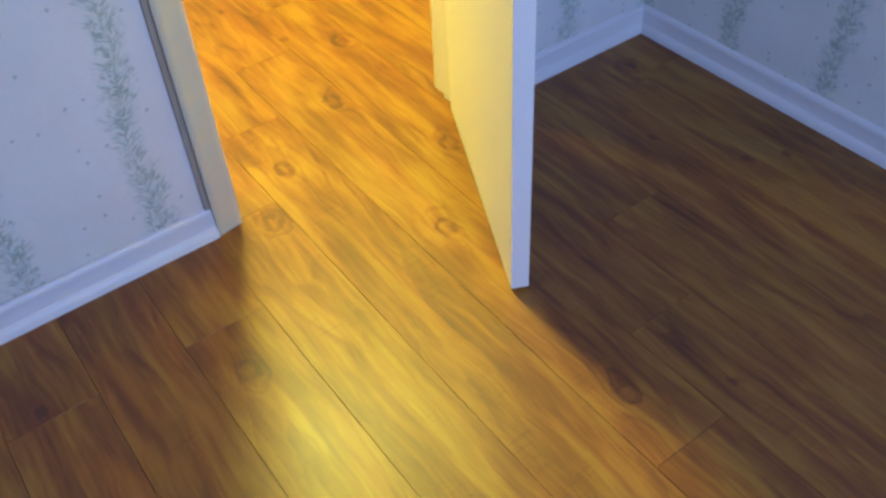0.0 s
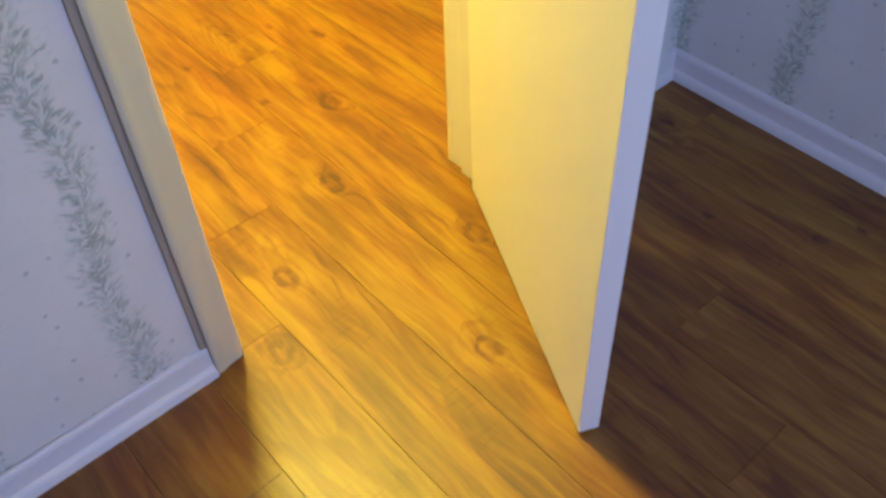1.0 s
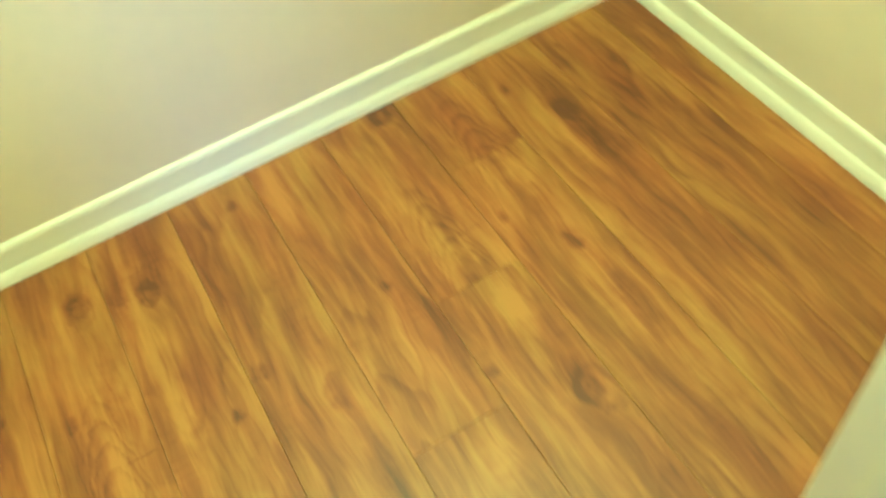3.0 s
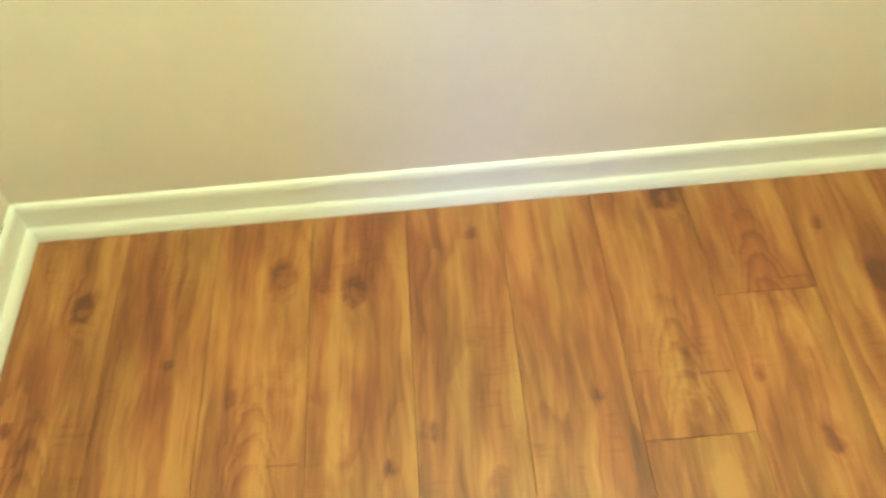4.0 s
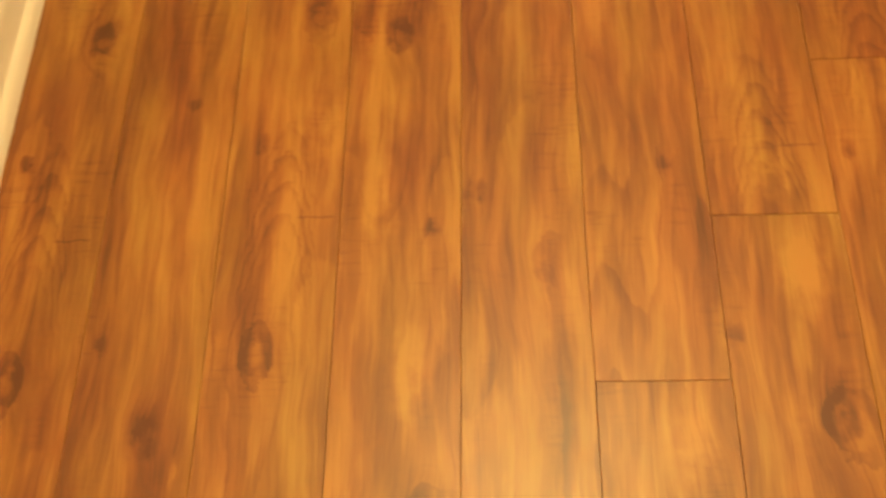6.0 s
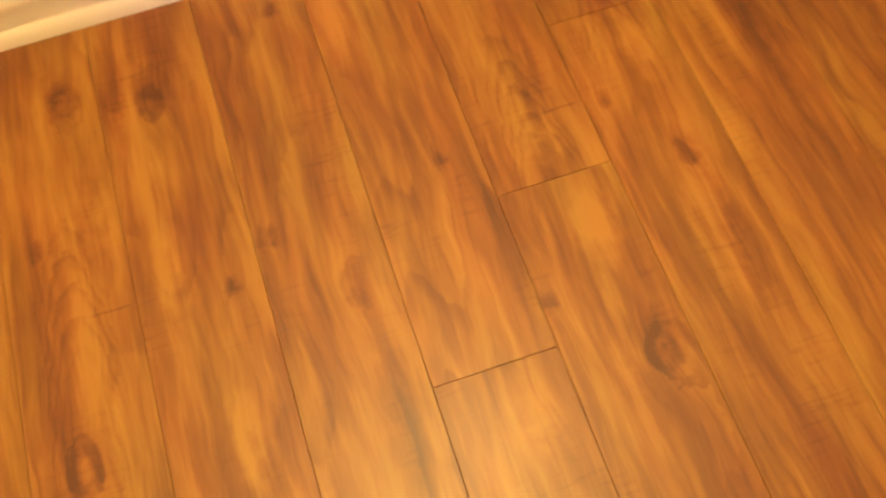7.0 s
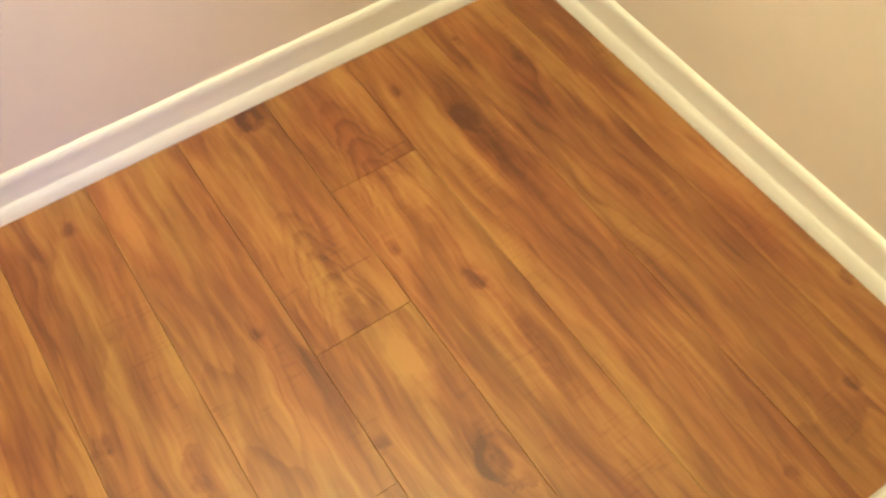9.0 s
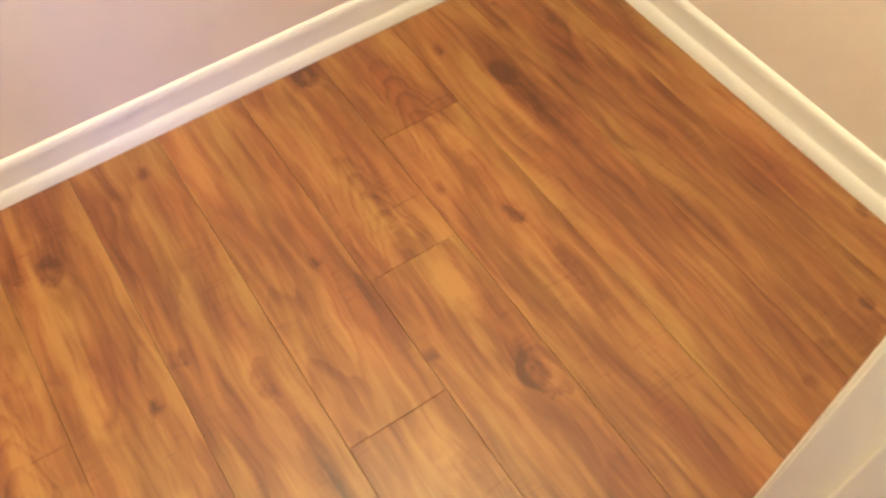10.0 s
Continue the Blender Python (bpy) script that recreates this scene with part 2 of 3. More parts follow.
def wallpaper(name, axis, phase):
    """Off-white paper with feathery grey-green vines that climb every 29 cm, and scattered flecks."""
    n = Nodes(name)
    p = n.position()
    xyz = n.split(p)
    u, z = xyz[axis], xyz[2]
    wobble = n.math("MULTIPLY", n.math("SUBTRACT", n.noise(p, 22.0, 2.0), 0.5), 0.022)
    leaning = n.math("MULTIPLY_ADD", z, 0.045, phase - 0.018)
    slot = n.math("ADD", n.math("SUBTRACT", u, leaning), 0.145 + 2.9)
    slot = n.math("SUBTRACT", n.math("MODULO", slot, 0.29), 0.145)
    sway = n.math("MULTIPLY", n.math("SINE", n.math("MULTIPLY", z, 15.0)), 0.011)
    du = n.math("ADD", n.math("SUBTRACT", slot, sway), wobble)
    side = n.math("SIGN", du)
    off = n.math("ABSOLUTE", du)
    ragged = n.noise(p, 30.0, 3.0, 0.6)
    reach = n.math("ADD", off, n.math("MULTIPLY", n.math("SUBTRACT", ragged, 0.5), 0.075))

    def sprigs(degrees, length, width, seed, share):
        """Thin leaves that lean out from the stem, about length by width."""
        ca, sa = math.cos(radians(degrees)), math.sin(radians(degrees))
        along = n.math("ADD", n.math("MULTIPLY", z, ca), n.math("MULTIPLY", off, sa))
        across = n.math("SUBTRACT", n.math("MULTIPLY", z, sa), n.math("MULTIPLY", off, ca))
        across = n.math("MULTIPLY_ADD", n.math("SUBTRACT", n.noise(p, 70.0, 1.0), 0.5), 0.010, across)
        cells = n.voronoi(n.join(n.math("MULTIPLY_ADD", side, 7.3 + seed, n.math("DIVIDE", along, length)), n.math("DIVIDE", across, width)), 1.0)
        keep = n.math("LESS_THAN", n.split(cells.outputs["Color"])[0], share)
        return n.math("MULTIPLY", n.smooth(cells.outputs["Distance"], 0.50, 0.22), keep)

    near, wide = n.smooth(reach, 0.034, 0.010), n.smooth(reach, 0.048, 0.018)
    leaf = n.math("MULTIPLY", sprigs(38, 0.026, 0.0085, 1.0, 0.80), near)
    leaf = n.math("MAXIMUM", leaf, n.math("MULTIPLY", sprigs(62, 0.030, 0.0065, 4.0, 0.55), wide))
    leaf = n.math("MAXIMUM", leaf, n.math("MULTIPLY", sprigs(12, 0.034, 0.0060, 9.0, 0.60), near))
    pale = n.math("MULTIPLY", sprigs(48, 0.032, 0.0090, 13.0, 0.60), wide)
    stem = n.smooth(off, 0.0030, 0.0010)
    vine = n.math("MAXIMUM", leaf, n.math("MULTIPLY", stem, 0.6))
    vine = n.math("MULTIPLY", vine, n.smooth(n.noise(p, 48.0, 3.0, 0.6), 0.30, 0.64, 0.25, 1.0))
    flecks = n.voronoi(n.join(u, z), 19.0)
    fleck = n.math("MULTIPLY", n.smooth(n.math("MULTIPLY_ADD", n.noise(p, 150.0, 1.0), 0.12, flecks.outputs["Distance"]), 0.155, 0.105), n.math("GREATER_THAN", n.split(flecks.outputs["Color"])[0], 0.60))
    ground = n.ramp(n.noise(p, 4.0, 3.0, 0.6), [(0.3, (0.66, 0.645, 0.635)), (0.7, (0.74, 0.725, 0.71))])
    ground = n.mix(n.smooth(n.noise(p, 95.0, 3.0, 0.7), 0.50, 0.72, 0.0, 0.20), ground, (0.56, 0.55, 0.55))
    halo = n.math("MULTIPLY", n.smooth(reach, 0.052, 0.0), 0.32)
    c = n.mix(halo, ground, (0.46, 0.52, 0.47))
    c = n.mix(n.math("MULTIPLY", pale, 0.55), c, (0.52, 0.62, 0.60))
    c = n.mix(n.math("MULTIPLY", vine, 0.70), c, (0.22, 0.28, 0.23))
    c = n.mix(n.math("MULTIPLY", fleck, 0.46), c, (0.22, 0.25, 0.27))
    n.bump(n.noise(p, 160.0, 2.0), 0.2, 0.0005)
    return n.finish(c, 0.55, specular=0.35)


def metal(name, colour, roughness, wear=0.1):
    n = Nodes(name)
    p = n.position()
    return n.finish(colour, n.math("MULTIPLY_ADD", n.noise(p, 60.0, 3.0), wear, roughness), metallic=1.0)


M_FLOOR = laminate()
M_PAPER_X = wallpaper("vine_wallpaper", 0, -0.168)
M_PAPER_Y = wallpaper("vine_wallpaper_side", 1, -0.304)
M_WALL = painted("beige_wall_paint", (0.655, 0.58, 0.56), 0.55, 0.07)
M_TRIM = painted("white_trim_paint", (0.71, 0.69, 0.715), 0.40, 0.04, 0.12, 90.0)
M_JAMB = painted("white_frame_paint", (0.79, 0.765, 0.71), 0.36, 0.05, 0.15, 90.0)
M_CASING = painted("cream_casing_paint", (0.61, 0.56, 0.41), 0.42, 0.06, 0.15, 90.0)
M_STRIKE = painted("matt_paint_over_metal", (0.46, 0.44, 0.40), 0.70, 0.10, 0.3, 90.0)
M_DOOR = painted("white_door_paint", (0.78, 0.765, 0.73), 0.40, 0.05, 0.3, 130.0)
M_CEIL = painted("white_ceiling_paint", (0.78, 0.77, 0.74), 0.8, 0.05, 0.5, 120.0)
M_SUB = painted("dark_underlay", (0.035, 0.022, 0.014), 0.9, 0.2)
M_CRACK = painted("shadowed_gap", (0.05, 0.042, 0.035), 0.9, 0.2)
M_BRASS = metal("polished_brass", (0.83, 0.56, 0.16), 0.16, 0.08)
M_DULL = metal("tarnished_brass", (0.20, 0.16, 0.11), 0.38, 0.15)
M_HOLE = painted("dark_bore", (0.03, 0.026, 0.022), 0.8, 0.2)


def glowing(name, colour, strength):
    n = Nodes(name)
    n.shader.inputs["Emission Color"].default_value = (*colour, 1)
    n.shader.inputs["Emission Strength"].default_value = strength
    return n.finish((0.85, 0.82, 0.75), 0.3)


M_GLOBE = glowing("lit_opal_glass", LAMP_COLOUR, LAMP_STRENGTH)


def pane_glass():
    n = Nodes("window_glass")
    n.shader.inputs["Transmission Weight"].default_value = 1.0
    n.shader.inputs["IOR"].default_value = 1.45
    return n.finish((0.95, 0.97, 0.97), 0.02)


M_GLASS = pane_glass()


# ---- walls, ceilings ----
def structure(name, bm, material, label):
    return tagged(part(name, bm, material), label, "wall" if "wall" in name else name.split("_")[0], kind="structure")


def wall_with_faces(name, items, materials, pick, label):
    """Boxes butted end to end; pick(normal) says which material a face takes."""
    bm = boxes(*items)
    bm.normal_update()
    for f in bm.faces:
        f.material_index = pick(f.normal)
    return structure(name, bm, materials, label)


OUT_L, OUT_R = ROOM_L - WALL, ROOM_R + WALL
wall_with_faces("wall_north", [((OUT_L, ROOM_Y1, 0), (DOOR_L - 0.018, HALL_Y0, CEIL)),
                               ((DOOR_R + 0.018, ROOM_Y1, 0), (OUT_R, HALL_Y0, CEIL)),
                               ((DOOR_L - 0.018, ROOM_Y1, DOOR_H + 0.018), (DOOR_R + 0.018, HALL_Y0, CEIL))],
                [M_PAPER_X, M_WALL], lambda v: 0 if v.y < -0.5 else 1,
                "partition wall with vine wallpaper, beige on the hall side")
structure("wall_east", boxes(((ROOM_R, ROOM_Y0, 0), (OUT_R, ROOM_Y1, CEIL))), M_PAPER_Y, "off-white wall with grey-green vine wallpaper")
structure("wall_west", boxes(((OUT_L, ROOM_Y0, 0), (ROOM_L, ROOM_Y1, CEIL))), M_PAPER_Y, "off-white wall with grey-green vine wallpaper")
WIN_L, WIN_R, WIN_B, WIN_T = -0.55, 0.45, 0.45, 1.65
structure("wall_south", boxes(((OUT_L, ROOM_Y0 - WALL, 0), (WIN_L, ROOM_Y0, CEIL)), ((WIN_R, ROOM_Y0 - WALL, 0), (OUT_R, ROOM_Y0, CEIL)),
                              ((WIN_L, ROOM_Y0 - WALL, 0), (WIN_R, ROOM_Y0, WIN_B)), ((WIN_L, ROOM_Y0 - WALL, WIN_T), (WIN_R, ROOM_Y0, CEIL))),
          M_PAPER_X, "off-white papered wall with a window opening")
structure("wall_hall_east", boxes(((HALL_R, HALL_Y0, 0), (OUT_R, HALL_Y1, CEIL))), M_WALL, "plain beige painted hall wall")
structure("wall_hall_west", boxes(((HALL_L - WALL, HALL_Y0, 0), (HALL_L, HALL_Y1, CEIL))), M_WALL, "plain beige painted hall wall")
structure("wall_hall_north", boxes(((HALL_L - WALL, HALL_Y1, 0), (OUT_R, HALL_Y1 + WALL, CEIL))), M_WALL, "plain beige painted hall wall")
structure("ceiling", boxes(((OUT_L, ROOM_Y0 - WALL, CEIL), (OUT_R, HALL_Y0, CEIL + 0.1)), ((HALL_L - WALL, HALL_Y0, CEIL), (OUT_R, HALL_Y1 + WALL, CEIL + 0.1))), M_CEIL, "plain white painted ceiling")


# ---- baseboards ----
def baseboard(start, end, inward, height, label, mitres=(1, 1)):
    """A moulded board along the wall from start to end; inward points into the room."""
    k = height / 0.09
    profile = [(0.0, 0.0), (0.0215, 0.0), (0.0213, 0.003), (0.0204, 0.009), (0.0187, 0.016), (0.0166, 0.022), (0.0142, 0.0265), (0.0122, 0.0292), (0.0108, 0.0306), (0.0102, 0.0325),
               (0.0098, 0.037), (0.0090, 0.047), (0.0086, 0.056), (0.0087, 0.064), (0.0090, 0.0690), (0.0089, 0.0735), (0.0083, 0.0780), (0.0072, 0.0820), (0.0055, 0.0860), (0.0032, 0.0886), (0.0, 0.090)]
    a, b, side = Vector((*start, 0)), Vector((*end, 0)), Vector((*inward, 0))
    way = (b - a).normalized()
    bm = bmesh.new()
    ring_a = [a + side * d + way * d * mitres[0] + Vector((0, 0, z * k)) for d, z in profile]
    ring_b = [b + side * d - way * d * mitres[1] + Vector((0, 0, z * k)) for d, z in profile]
    prism(bm, ring_a, ring_b)
    ob = part("baseboard", bm, M_TRIM, smooth=False)
    for f in ob.data.polygons:
        f.use_smooth = len(f.vertices) == 4
    ob.data.set_sharp_from_angle(angle=radians(40))
    return tagged(ob, label, "baseboard", "baseboards", "structure")


CAS_W = 0.060
HALL_LABEL = "white moulded baseboard along a beige hall wall"
ROOM_LABEL = "white moulded baseboard under vine wallpaper"
baseboard((HALL_L, HALL_Y1), (HALL_R, HALL_Y1), (0, -1), 0.09, HALL_LABEL)
west_board = baseboard((HALL_L, HALL_Y0), (HALL_L, HALL_Y1), (1, 0), 0.09, HALL_LABEL)
baseboard((HALL_R, HALL_Y1), (HALL_R, HALL_Y0), (-1, 0), 0.09, HALL_LABEL)
baseboard((DOOR_L - 0.005 - CAS_W, HALL_Y0), (HALL_L, HALL_Y0), (0, 1), 0.09, HALL_LABEL, (0, 1))
baseboard((HALL_R, HALL_Y0), (DOOR_R + 0.005 + CAS_W, HALL_Y0), (0, 1), 0.09, HALL_LABEL, (1, 0))
baseboard((ROOM_L, ROOM_Y1 - 0.014), (DOOR_L - 0.006 - CAS_W, ROOM_Y1), (0, -1), 0.078, ROOM_LABEL, (1, 0))
baseboard((DOOR_R + 0.006 + CAS_W, ROOM_Y1), (ROOM_R, ROOM_Y1), (0, -1), 0.078, ROOM_LABEL, (0, 1))
baseboard((ROOM_R, ROOM_Y1), (ROOM_R, ROOM_Y0), (-1, 0), 0.078, ROOM_LABEL)
baseboard((ROOM_R, ROOM_Y0), (ROOM_L, ROOM_Y0), (0, 1), 0.078, ROOM_LABEL)
baseboard((ROOM_L, ROOM_Y0), (ROOM_L, ROOM_Y1), (1, 0), 0.078, ROOM_LABEL)
# an open caulk joint on top of the west board
part("caulk_gap", boxes(((HALL_L - 0.001, 1.222, 0.0890), (HALL_L + 0.0013, 1.274, 0.0908))), M_CRACK, west_board, "thin dark gap in the caulk")

# ---- door frame ----
door_frame = tagged(new("door_frame"), "white painted door frame with moulded casing", "door frame", kind="structure")
JY0, JY1 = ROOM_Y1 + 0.004, HALL_Y0 + 0.002
part("jamb", boxes(((DOOR_L - 0.018, JY0, 0), (DOOR_L, JY1, DOOR_H)), bevel=0.0015), M_JAMB, door_frame)
part("jamb", boxes(((DOOR_R, JY0, 0), (DOOR_R + 0.018, JY1, DOOR_H)), bevel=0.0015), M_JAMB, door_frame)
part("head_jamb", boxes(((DOOR_L - 0.018, JY0, DOOR_H), (DOOR_R + 0.018, JY1, DOOR_H + 0.018)), bevel=0.0015), M_JAMB, door_frame)
SY0, SY1 = 0.040, 0.076
part("stop", boxes(((DOOR_L - 0.001, SY0, 0), (DOOR_L + 0.010, SY1, DOOR_H)), bevel=0.003), M_JAMB, door_frame)
part("stop", boxes(((DOOR_R - 0.010, SY0, 0), (DOOR_R + 0.001, SY1, DOOR_H)), bevel=0.003), M_JAMB, door_frame)
part("stop", boxes(((DOOR_L + 0.010, SY0, DOOR_H - 0.010), (DOOR_R - 0.010, SY1, DOOR_H + 0.001)), bevel=0.003), M_JAMB, door_frame)


def casing(side, wall_y, out):
    """One upright of casing: thin at the opening, thick at the wall side. side: -1 or +1 of the opening; out: sign of y away from the wall."""
    edge = (DOOR_L if side < 0 else DOOR_R) + side * 0.005
    profile = [(0.0, 0.0), (0.0, 0.007), (0.003, 0.0092), (0.012, 0.0105), (0.030, 0.0125), (0.044, 0.0150), (0.050, 0.0168), (0.056, 0.0168), (0.060, 0.0145), (0.060, 0.0)]
    bm = bmesh.new()
    top = DOOR_H + 0.005
    prism(bm, [(edge + side * d, wall_y + out * h, 0.0) for d, h in profile], [(edge + side * d, wall_y + out * h, top + d) for d, h in profile])
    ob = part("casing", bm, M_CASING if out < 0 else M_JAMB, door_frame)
    for f in ob.data.polygons:
        f.use_smooth = len(f.vertices) == 4
    ob.data.set_sharp_from_angle(angle=radians(35))


def head_casing(wall_y, out):
    profile = [(0.0, 0.0), (0.0, 0.007), (0.003, 0.0092), (0.012, 0.0105), (0.030, 0.0125), (0.044, 0.0150), (0.050, 0.0168), (0.056, 0.0168), (0.060, 0.0145), (0.060, 0.0)]
    bm = bmesh.new()
    top = DOOR_H + 0.005
    prism(bm, [(DOOR_L - 0.005 - d, wall_y + out * h, top + d) for d, h in profile], [(DOOR_R + 0.005 + d, wall_y + out * h, top + d) for d, h in profile])
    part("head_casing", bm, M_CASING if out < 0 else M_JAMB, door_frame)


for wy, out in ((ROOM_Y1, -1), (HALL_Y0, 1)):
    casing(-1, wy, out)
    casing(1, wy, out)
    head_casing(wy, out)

# grey-brown strip that paints the casing's soft shadow along the paper
M_SHADE_STRIP = painted("grey_brown_shade", (0.37, 0.31, 0.235), 0.6, 0.25)
part("shade_strip", boxes(((DOOR_L - 0.005 - CAS_W - 0.013, ROOM_Y1 - 0.0070, 0.074), (DOOR_L - 0.005 - CAS_W, ROOM_Y1, DOOR_H + 0.06)), bevel=0.004), M_SHADE_STRIP, door_frame, "grey-brown strip of painted shade beside the casing")

# strike plate with a curled lip, let into the jamb
strike_z = 0.962
bm = bmesh.new()
box(bm, (DOOR_L - 0.0005, 0.004, strike_z - 0.029), (DOOR_L + 0.0016, 0.030, strike_z + 0.029), 0.0007)
lip = [(0.0016, 0.004), (0.0030, -0.002), (0.0020, -0.010), (-0.0035, -0.016), (-0.0050, -0.0155), (0.0004, -0.0095), (0.0014, -0.002), (0.0004, 0.004)]
prism(bm, [(DOOR_L + a, b, strike_z - 0.017) for a, b in lip], [(DOOR_L + a, b, strike_z + 0.017) for a, b in lip])
strike = part("strike_plate", bm, M_STRIKE, door_frame, "painted-over strike plate with a curled lip")
part("latch_hole", boxes(((DOOR_L + 0.0008, 0.008, strike_z - 0.014), (DOOR_L + 0.0021, 0.024, strike_z + 0.014))), M_HOLE, strike)
for dz in (-0.022, 0.022):
    b = lathe([(0.0, 0.0026), (0.0022, 0.0024), (0.0036, 0.0016), (0.0036, 0.0)], 12)
    bmesh.ops.transform(b, matrix=pose(DOOR_L, 0.016, strike_z + dz, 0, 90, 0), verts=b.verts)
    part("screw", b, M_STRIKE, strike)

# thin dark oval standing in for the shadow beside the curled lip
M_LIP_SHADOW = painted("dark_lip_shadow", (0.19, 0.165, 0.145), 0.8, 0.3)
shadow_oval = [(0.0030 * math.cos(2 * math.pi * k / 20), 0.026 * math.sin(2 * math.pi * k / 20)) for k in range(20)]
b = bmesh.new()
prism(b, [(DOOR_L - 0.0066 + u, ROOM_Y1 - 0.0080, strike_z + 0.015 + v) for u, v in shadow_oval], [(DOOR_L - 0.0066 + u, ROOM_Y1 - 0.0112, strike_z + 0.015 + v) for u, v in shadow_oval])
part("lip_shadow", b, M_LIP_SHADOW, door_frame, "dark painted shadow of the strike lip on the casing")

# ---- door, standing open ----
DOOR_W, DOOR_T, OPEN = 0.646, 0.0375, 64.0
door = tagged(new("door_1"), "white painted flush door standing open, brass knob", "door", kind="structure")
door.matrix_basis = pose(DOOR_R - 0.001, -0.004, 0, 0, 0, OPEN) @ pose(0, 0, 0, -0.6, 0, 0)
# in the door's own frame: hinge at the origin, the leaf along -x, its hall face at y = DOOR_T
part("leaf", boxes(((-DOOR_W, 0, 0.012), (-0.001, DOOR_T, DOOR_H - 0.004)), bevel=0.0014), M_DOOR, door)
KNOB_X, KNOB_Z = -DOOR_W + 0.060, 0.969


def knob(parent):
    rose = part("rosette", lathe([(0.0, 0.0), (0.0345, 0.0), (0.0348, 0.0022), (0.0335, 0.005), (0.029, 0.0085), (0.021, 0.0125), (0.0145, 0.0165), (0.0125, 0.0185), (0.0, 0.0185)], 40), M_BRASS, parent, "polished brass rosette", True)
    rose.matrix_basis = pose(KNOB_X, DOOR_T, KNOB_Z, -90, 0, 0)
    part("neck", lathe([(0.0, 0.016), (0.0105, 0.016), (0.0100, 0.022), (0.0088, 0.027), (0.0095, 0.032), (0.0118, 0.035), (0.0, 0.035)], 32), M_BRASS, rose, "", True)
    part("grip", lathe([(0.0, 0.033), (0.0125, 0.0332), (0.0165, 0.035), (0.0192, 0.039), (0.0212, 0.045), (0.0232, 0.053), (0.0252, 0.062), (0.0262, 0.067), (0.0262, 0.0688), (0.0252, 0.0698), (0.0240, 0.0692), (0.0150, 0.0676), (0.0, 0.0672)], 40), M_BRASS, rose, "flared brass knob with a dished face", True)


knob(door)
b = bmesh.new()
outline = []
for k in range(24):
    ang = 2 * math.pi * k / 24
    outline.append((DOOR_T / 2 + 0.0128 * math.cos(ang), KNOB_Z + 0.0128 * math.sin(ang) + (0.0145 if math.sin(ang) > 0 else -0.0145)))
prism(b, [(-DOOR_W - 0.0012, y, z) for y, z in outline], [(-DOOR_W + 0.002, y, z) for y, z in outline])
latch = part("latch_plate", b, M_DULL, door, "dark tarnished round-ended latch plate")
b = bmesh.new()
prism(b, [(-DOOR_W - 0.010, DOOR_T / 2 + 0.007, KNOB_Z - 0.008), (-DOOR_W, DOOR_T / 2 + 0.007, KNOB_Z - 0.008), (-DOOR_W, DOOR_T / 2 - 0.007, KNOB_Z - 0.008), (-DOOR_W - 0.002, DOOR_T / 2 - 0.007, KNOB_Z - 0.008)],
      [(-DOOR_W - 0.010, DOOR_T / 2 + 0.007, KNOB_Z + 0.008), (-DOOR_W, DOOR_T / 2 + 0.007, KNOB_Z + 0.008), (-DOOR_W, DOOR_T / 2 - 0.007, KNOB_Z + 0.008), (-DOOR_W - 0.002, DOOR_T / 2 - 0.007, KNOB_Z + 0.008)])
part("latch_bolt", b, M_DULL, latch)
for hz in (0.25, 1.02, 1.78):
    b = lathe([(0.0, -0.045), (0.0055, -0.045), (0.0055, 0.045), (0.0, 0.045)], 14)
    box(b, (-0.004, -0.001, -0.044), (0.0025, 0.014, 0.044))
    part("hinge", b, M_BRASS, door).matrix_basis = pose(0.001, -0.005, hz)

# ---- hall ceiling lamp ----
lamp = tagged(new("ceiling_lamp"), "lit opal glass dome lamp on a brass plate at the ceiling", "ceiling lamp")
lamp.matrix_basis = pose(*LAMP_AT)
part("base_plate", lathe([(0.0, 0.0), (0.135, 0.0), (0.137, -0.012), (0.128, -0.022), (0.0, -0.022)], 40), M_BRASS, lamp, "", True)
part("dome", lathe([(0.0, -0.105), (0.035, -0.102), (0.068, -0.092), (0.096, -0.074), (0.115, -0.050), (0.121, -0.0225), (0.0, -0.0215)], 32), M_GLOBE, lamp, "lit opal glass", True)

# ---- room window ----
WIN_MID = (WIN_B + WIN_T) / 2
window = tagged(new("window_1"), "white painted two-sash window letting in cool daylight", "window", kind="structure")
for lo, hi in (((WIN_L, WIN_B), (WIN_L + 0.05, WIN_T)), ((WIN_R - 0.05, WIN_B), (WIN_R, WIN_T)), ((WIN_L + 0.05, WIN_B), (WIN_R - 0.05, WIN_B + 0.05)),
               ((WIN_L + 0.05, WIN_T - 0.05), (WIN_R - 0.05, WIN_T)), ((WIN_L + 0.05, WIN_MID - 0.02), (WIN_R - 0.05, WIN_MID + 0.02))):
    part("window_frame", boxes(((lo[0], ROOM_Y0 - 0.09, lo[1]), (hi[0], ROOM_Y0 - 0.04, hi[1])), bevel=0.003), M_TRIM, window)
part("window_sill", boxes(((WIN_L - 0.04, ROOM_Y0 - 0.04, WIN_B - 0.03), (WIN_R + 0.04, ROOM_Y0 + 0.05, WIN_B)), bevel=0.004), M_TRIM, window)
for z0, z1 in ((WIN_B + 0.05, WIN_MID - 0.02), (WIN_MID + 0.02, WIN_T - 0.05)):
    pane = part("pane", boxes(((WIN_L + 0.05, ROOM_Y0 - 0.067, z0), (WIN_R - 0.05, ROOM_Y0 - 0.063, z1))), M_GLASS, window)
    pane.visible_shadow = False
light = bpy.data.lights.new("window_light", "AREA")
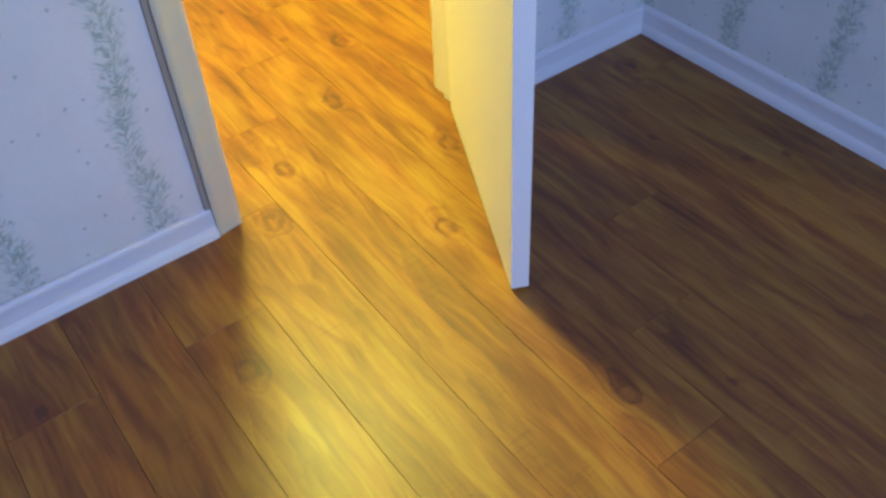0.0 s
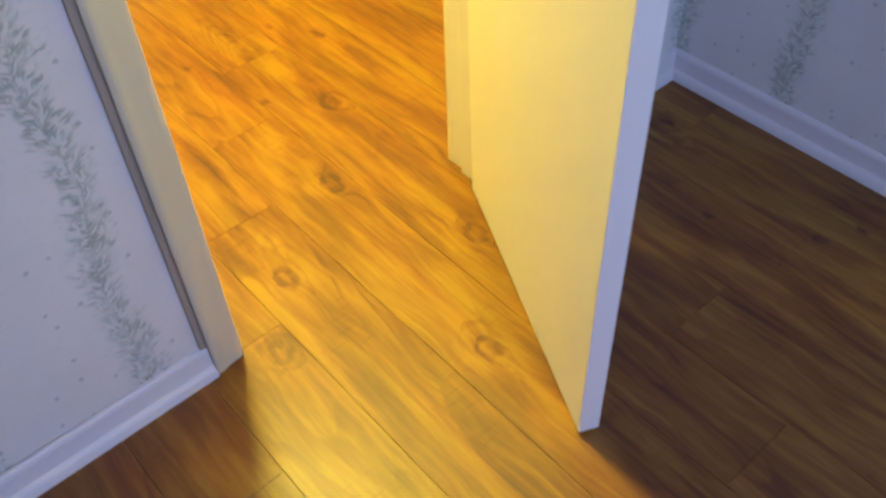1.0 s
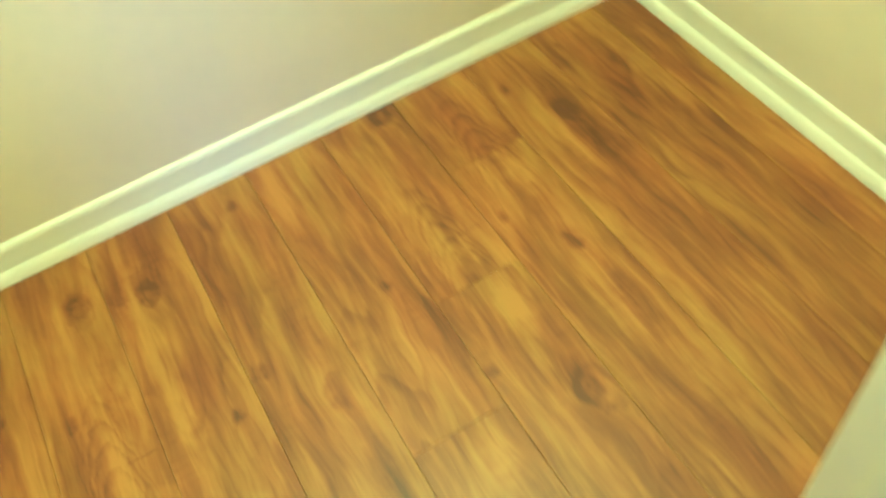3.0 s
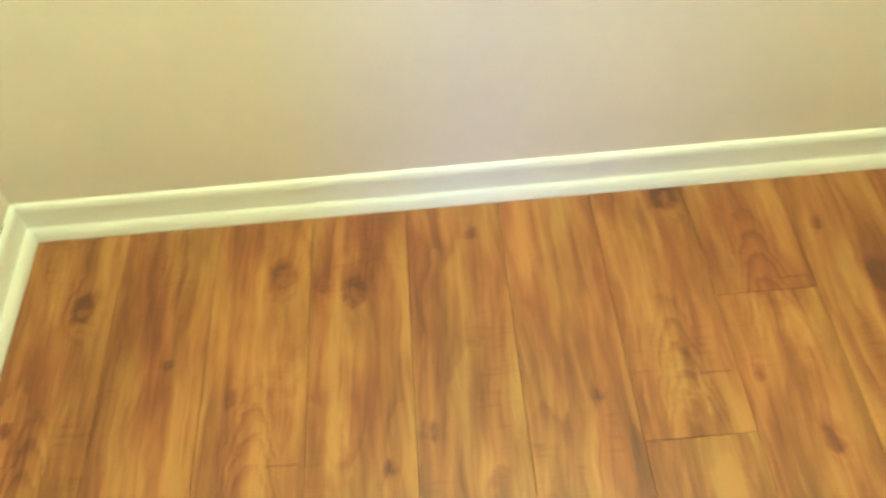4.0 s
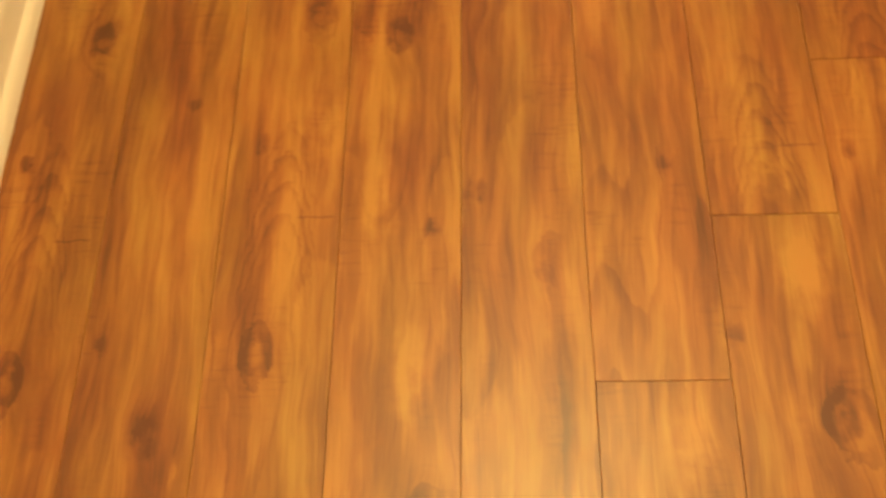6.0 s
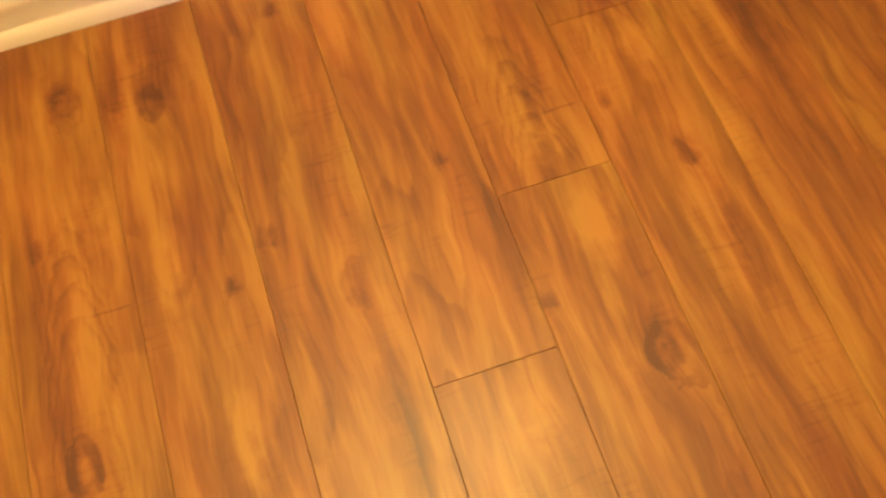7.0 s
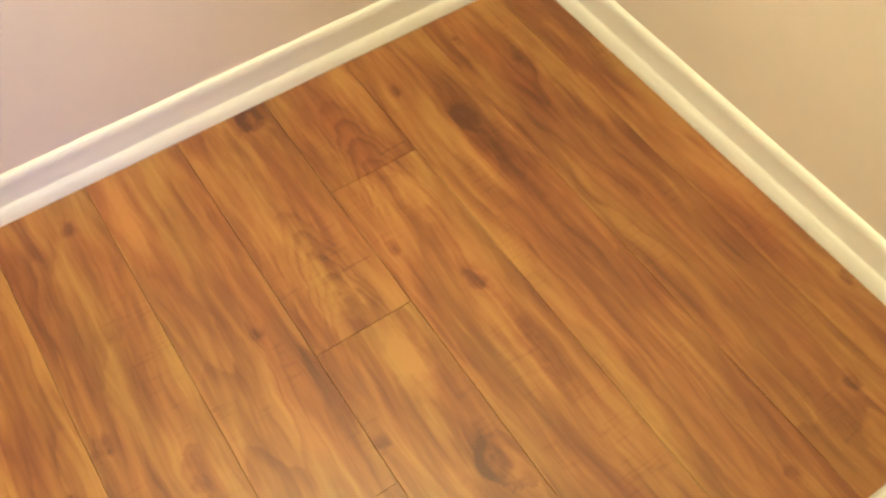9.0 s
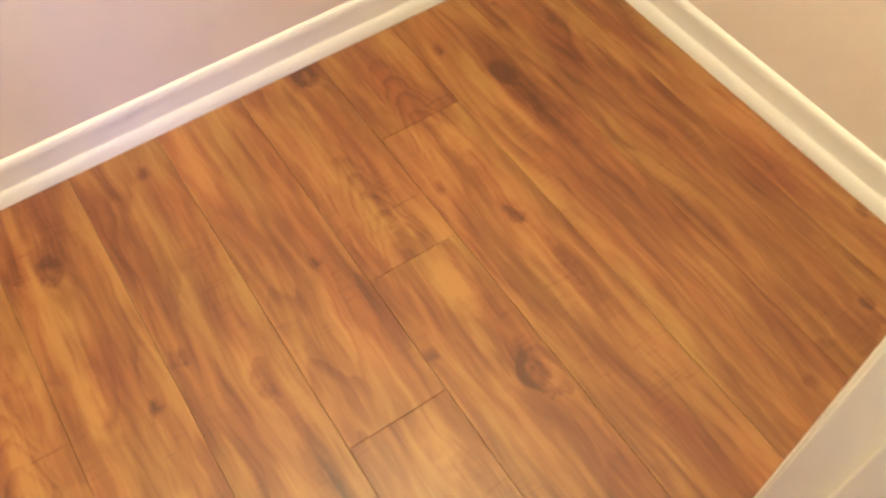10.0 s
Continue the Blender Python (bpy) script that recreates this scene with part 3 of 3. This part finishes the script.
light.shape, light.size, light.size_y = "RECTANGLE", WIN_R - WIN_L - 0.12, WIN_T - WIN_B - 0.12
light.energy, light.color = WINDOW_WATTS, WINDOW_COLOUR
new("window_light", light).matrix_basis = look(((WIN_L + WIN_R) / 2, ROOM_Y0 - 0.03, (WIN_B + WIN_T) / 2), ((WIN_L + WIN_R) / 2, 0, (WIN_B + WIN_T) / 2))

# ---- outside and floor ----
M_GROUND = painted("dull_grass", (0.07, 0.09, 0.04), 0.95, 0.4)
tagged(part("ground", boxes(((-400, -400, -0.6), (400, 400, -0.5))), M_GROUND), "dull green level ground outside the house", "ground", kind="structure")
floor = tagged(part("floor", boxes(((OUT_L, ROOM_Y0 - WALL, -0.10), (OUT_R, HALL_Y0, -0.0085)), ((HALL_L - WALL, HALL_Y0, -0.10), (OUT_R, HALL_Y1 + WALL, -0.0085))), M_SUB), "red-brown laminate plank floor with knots and wavy grain", "floor", kind="structure")

# cross joints step up by one notch from column to column
JOINTS = {-4: 0.05, -3: -0.278, -2: 0.05, -1: -0.278, 0: -0.007, 1: 0.283, 2: 0.543, 3: 0.783, 4: 1.044, 5: 0.10, 6: -0.10, 7: -0.18}
LENGTH = 1.58
PLANKS = {}


def plank(width, length):
    """A board with chamfered upper edges; one mesh for all boards of a size."""
    key = (round(width, 4), round(length, 4))
    if key not in PLANKS:
        bm = bmesh.new()
        w, h, c, g = width / 2, length / 2, 0.0007, 0.00016
        rings = []
        for inset, z in ((g, -0.0082), (g, -0.0010), (g + c, 0.0)):
            rings.append([bm.verts.new((sx * (w - inset), sy * (h - inset), z)) for sx, sy in ((-1, -1), (1, -1), (1, 1), (-1, 1))])
        for a, b in zip(rings, rings[1:]):
            for k in range(4):
                bm.faces.new((a[k], a[(k + 1) % 4], b[(k + 1) % 4], b[k]))
        bm.faces.new(rings[-1])
        bm.faces.new(list(reversed(rings[0])))
        me = bpy.data.meshes.new("plank")
        bm.to_mesh(me)
        bm.free()
        me.materials.append(M_FLOOR)
        PLANKS[key] = me
    return PLANKS[key]


for i in range(-12, 9):
    x0, x1 = max(LINE0 + PITCH * i, ROOM_L + 0.004), min(LINE0 + PITCH * (i + 1), ROOM_R - 0.002)
    if x1 - x0 < 0.01:
        continue
    joint = JOINTS.get(i, 0.05 - 0.31 * (abs(i) % 4))
    low, high = ROOM_Y0 + 0.004, (HALL_Y1 - 0.002 if x1 > HALL_L else ROOM_Y1 - 0.002)
    cuts = [low] + [joint + LENGTH * k for k in range(-3, 3) if low + 0.05 < joint + LENGTH * k < high - 0.05] + [high]
    for y0, y1 in zip(cuts, cuts[1:]):
        ob = new("plank", plank(x1 - x0, y1 - y0))
        ob.parent = floor
        ob.location = ((x0 + x1) / 2, (y0 + y1) / 2, 0)
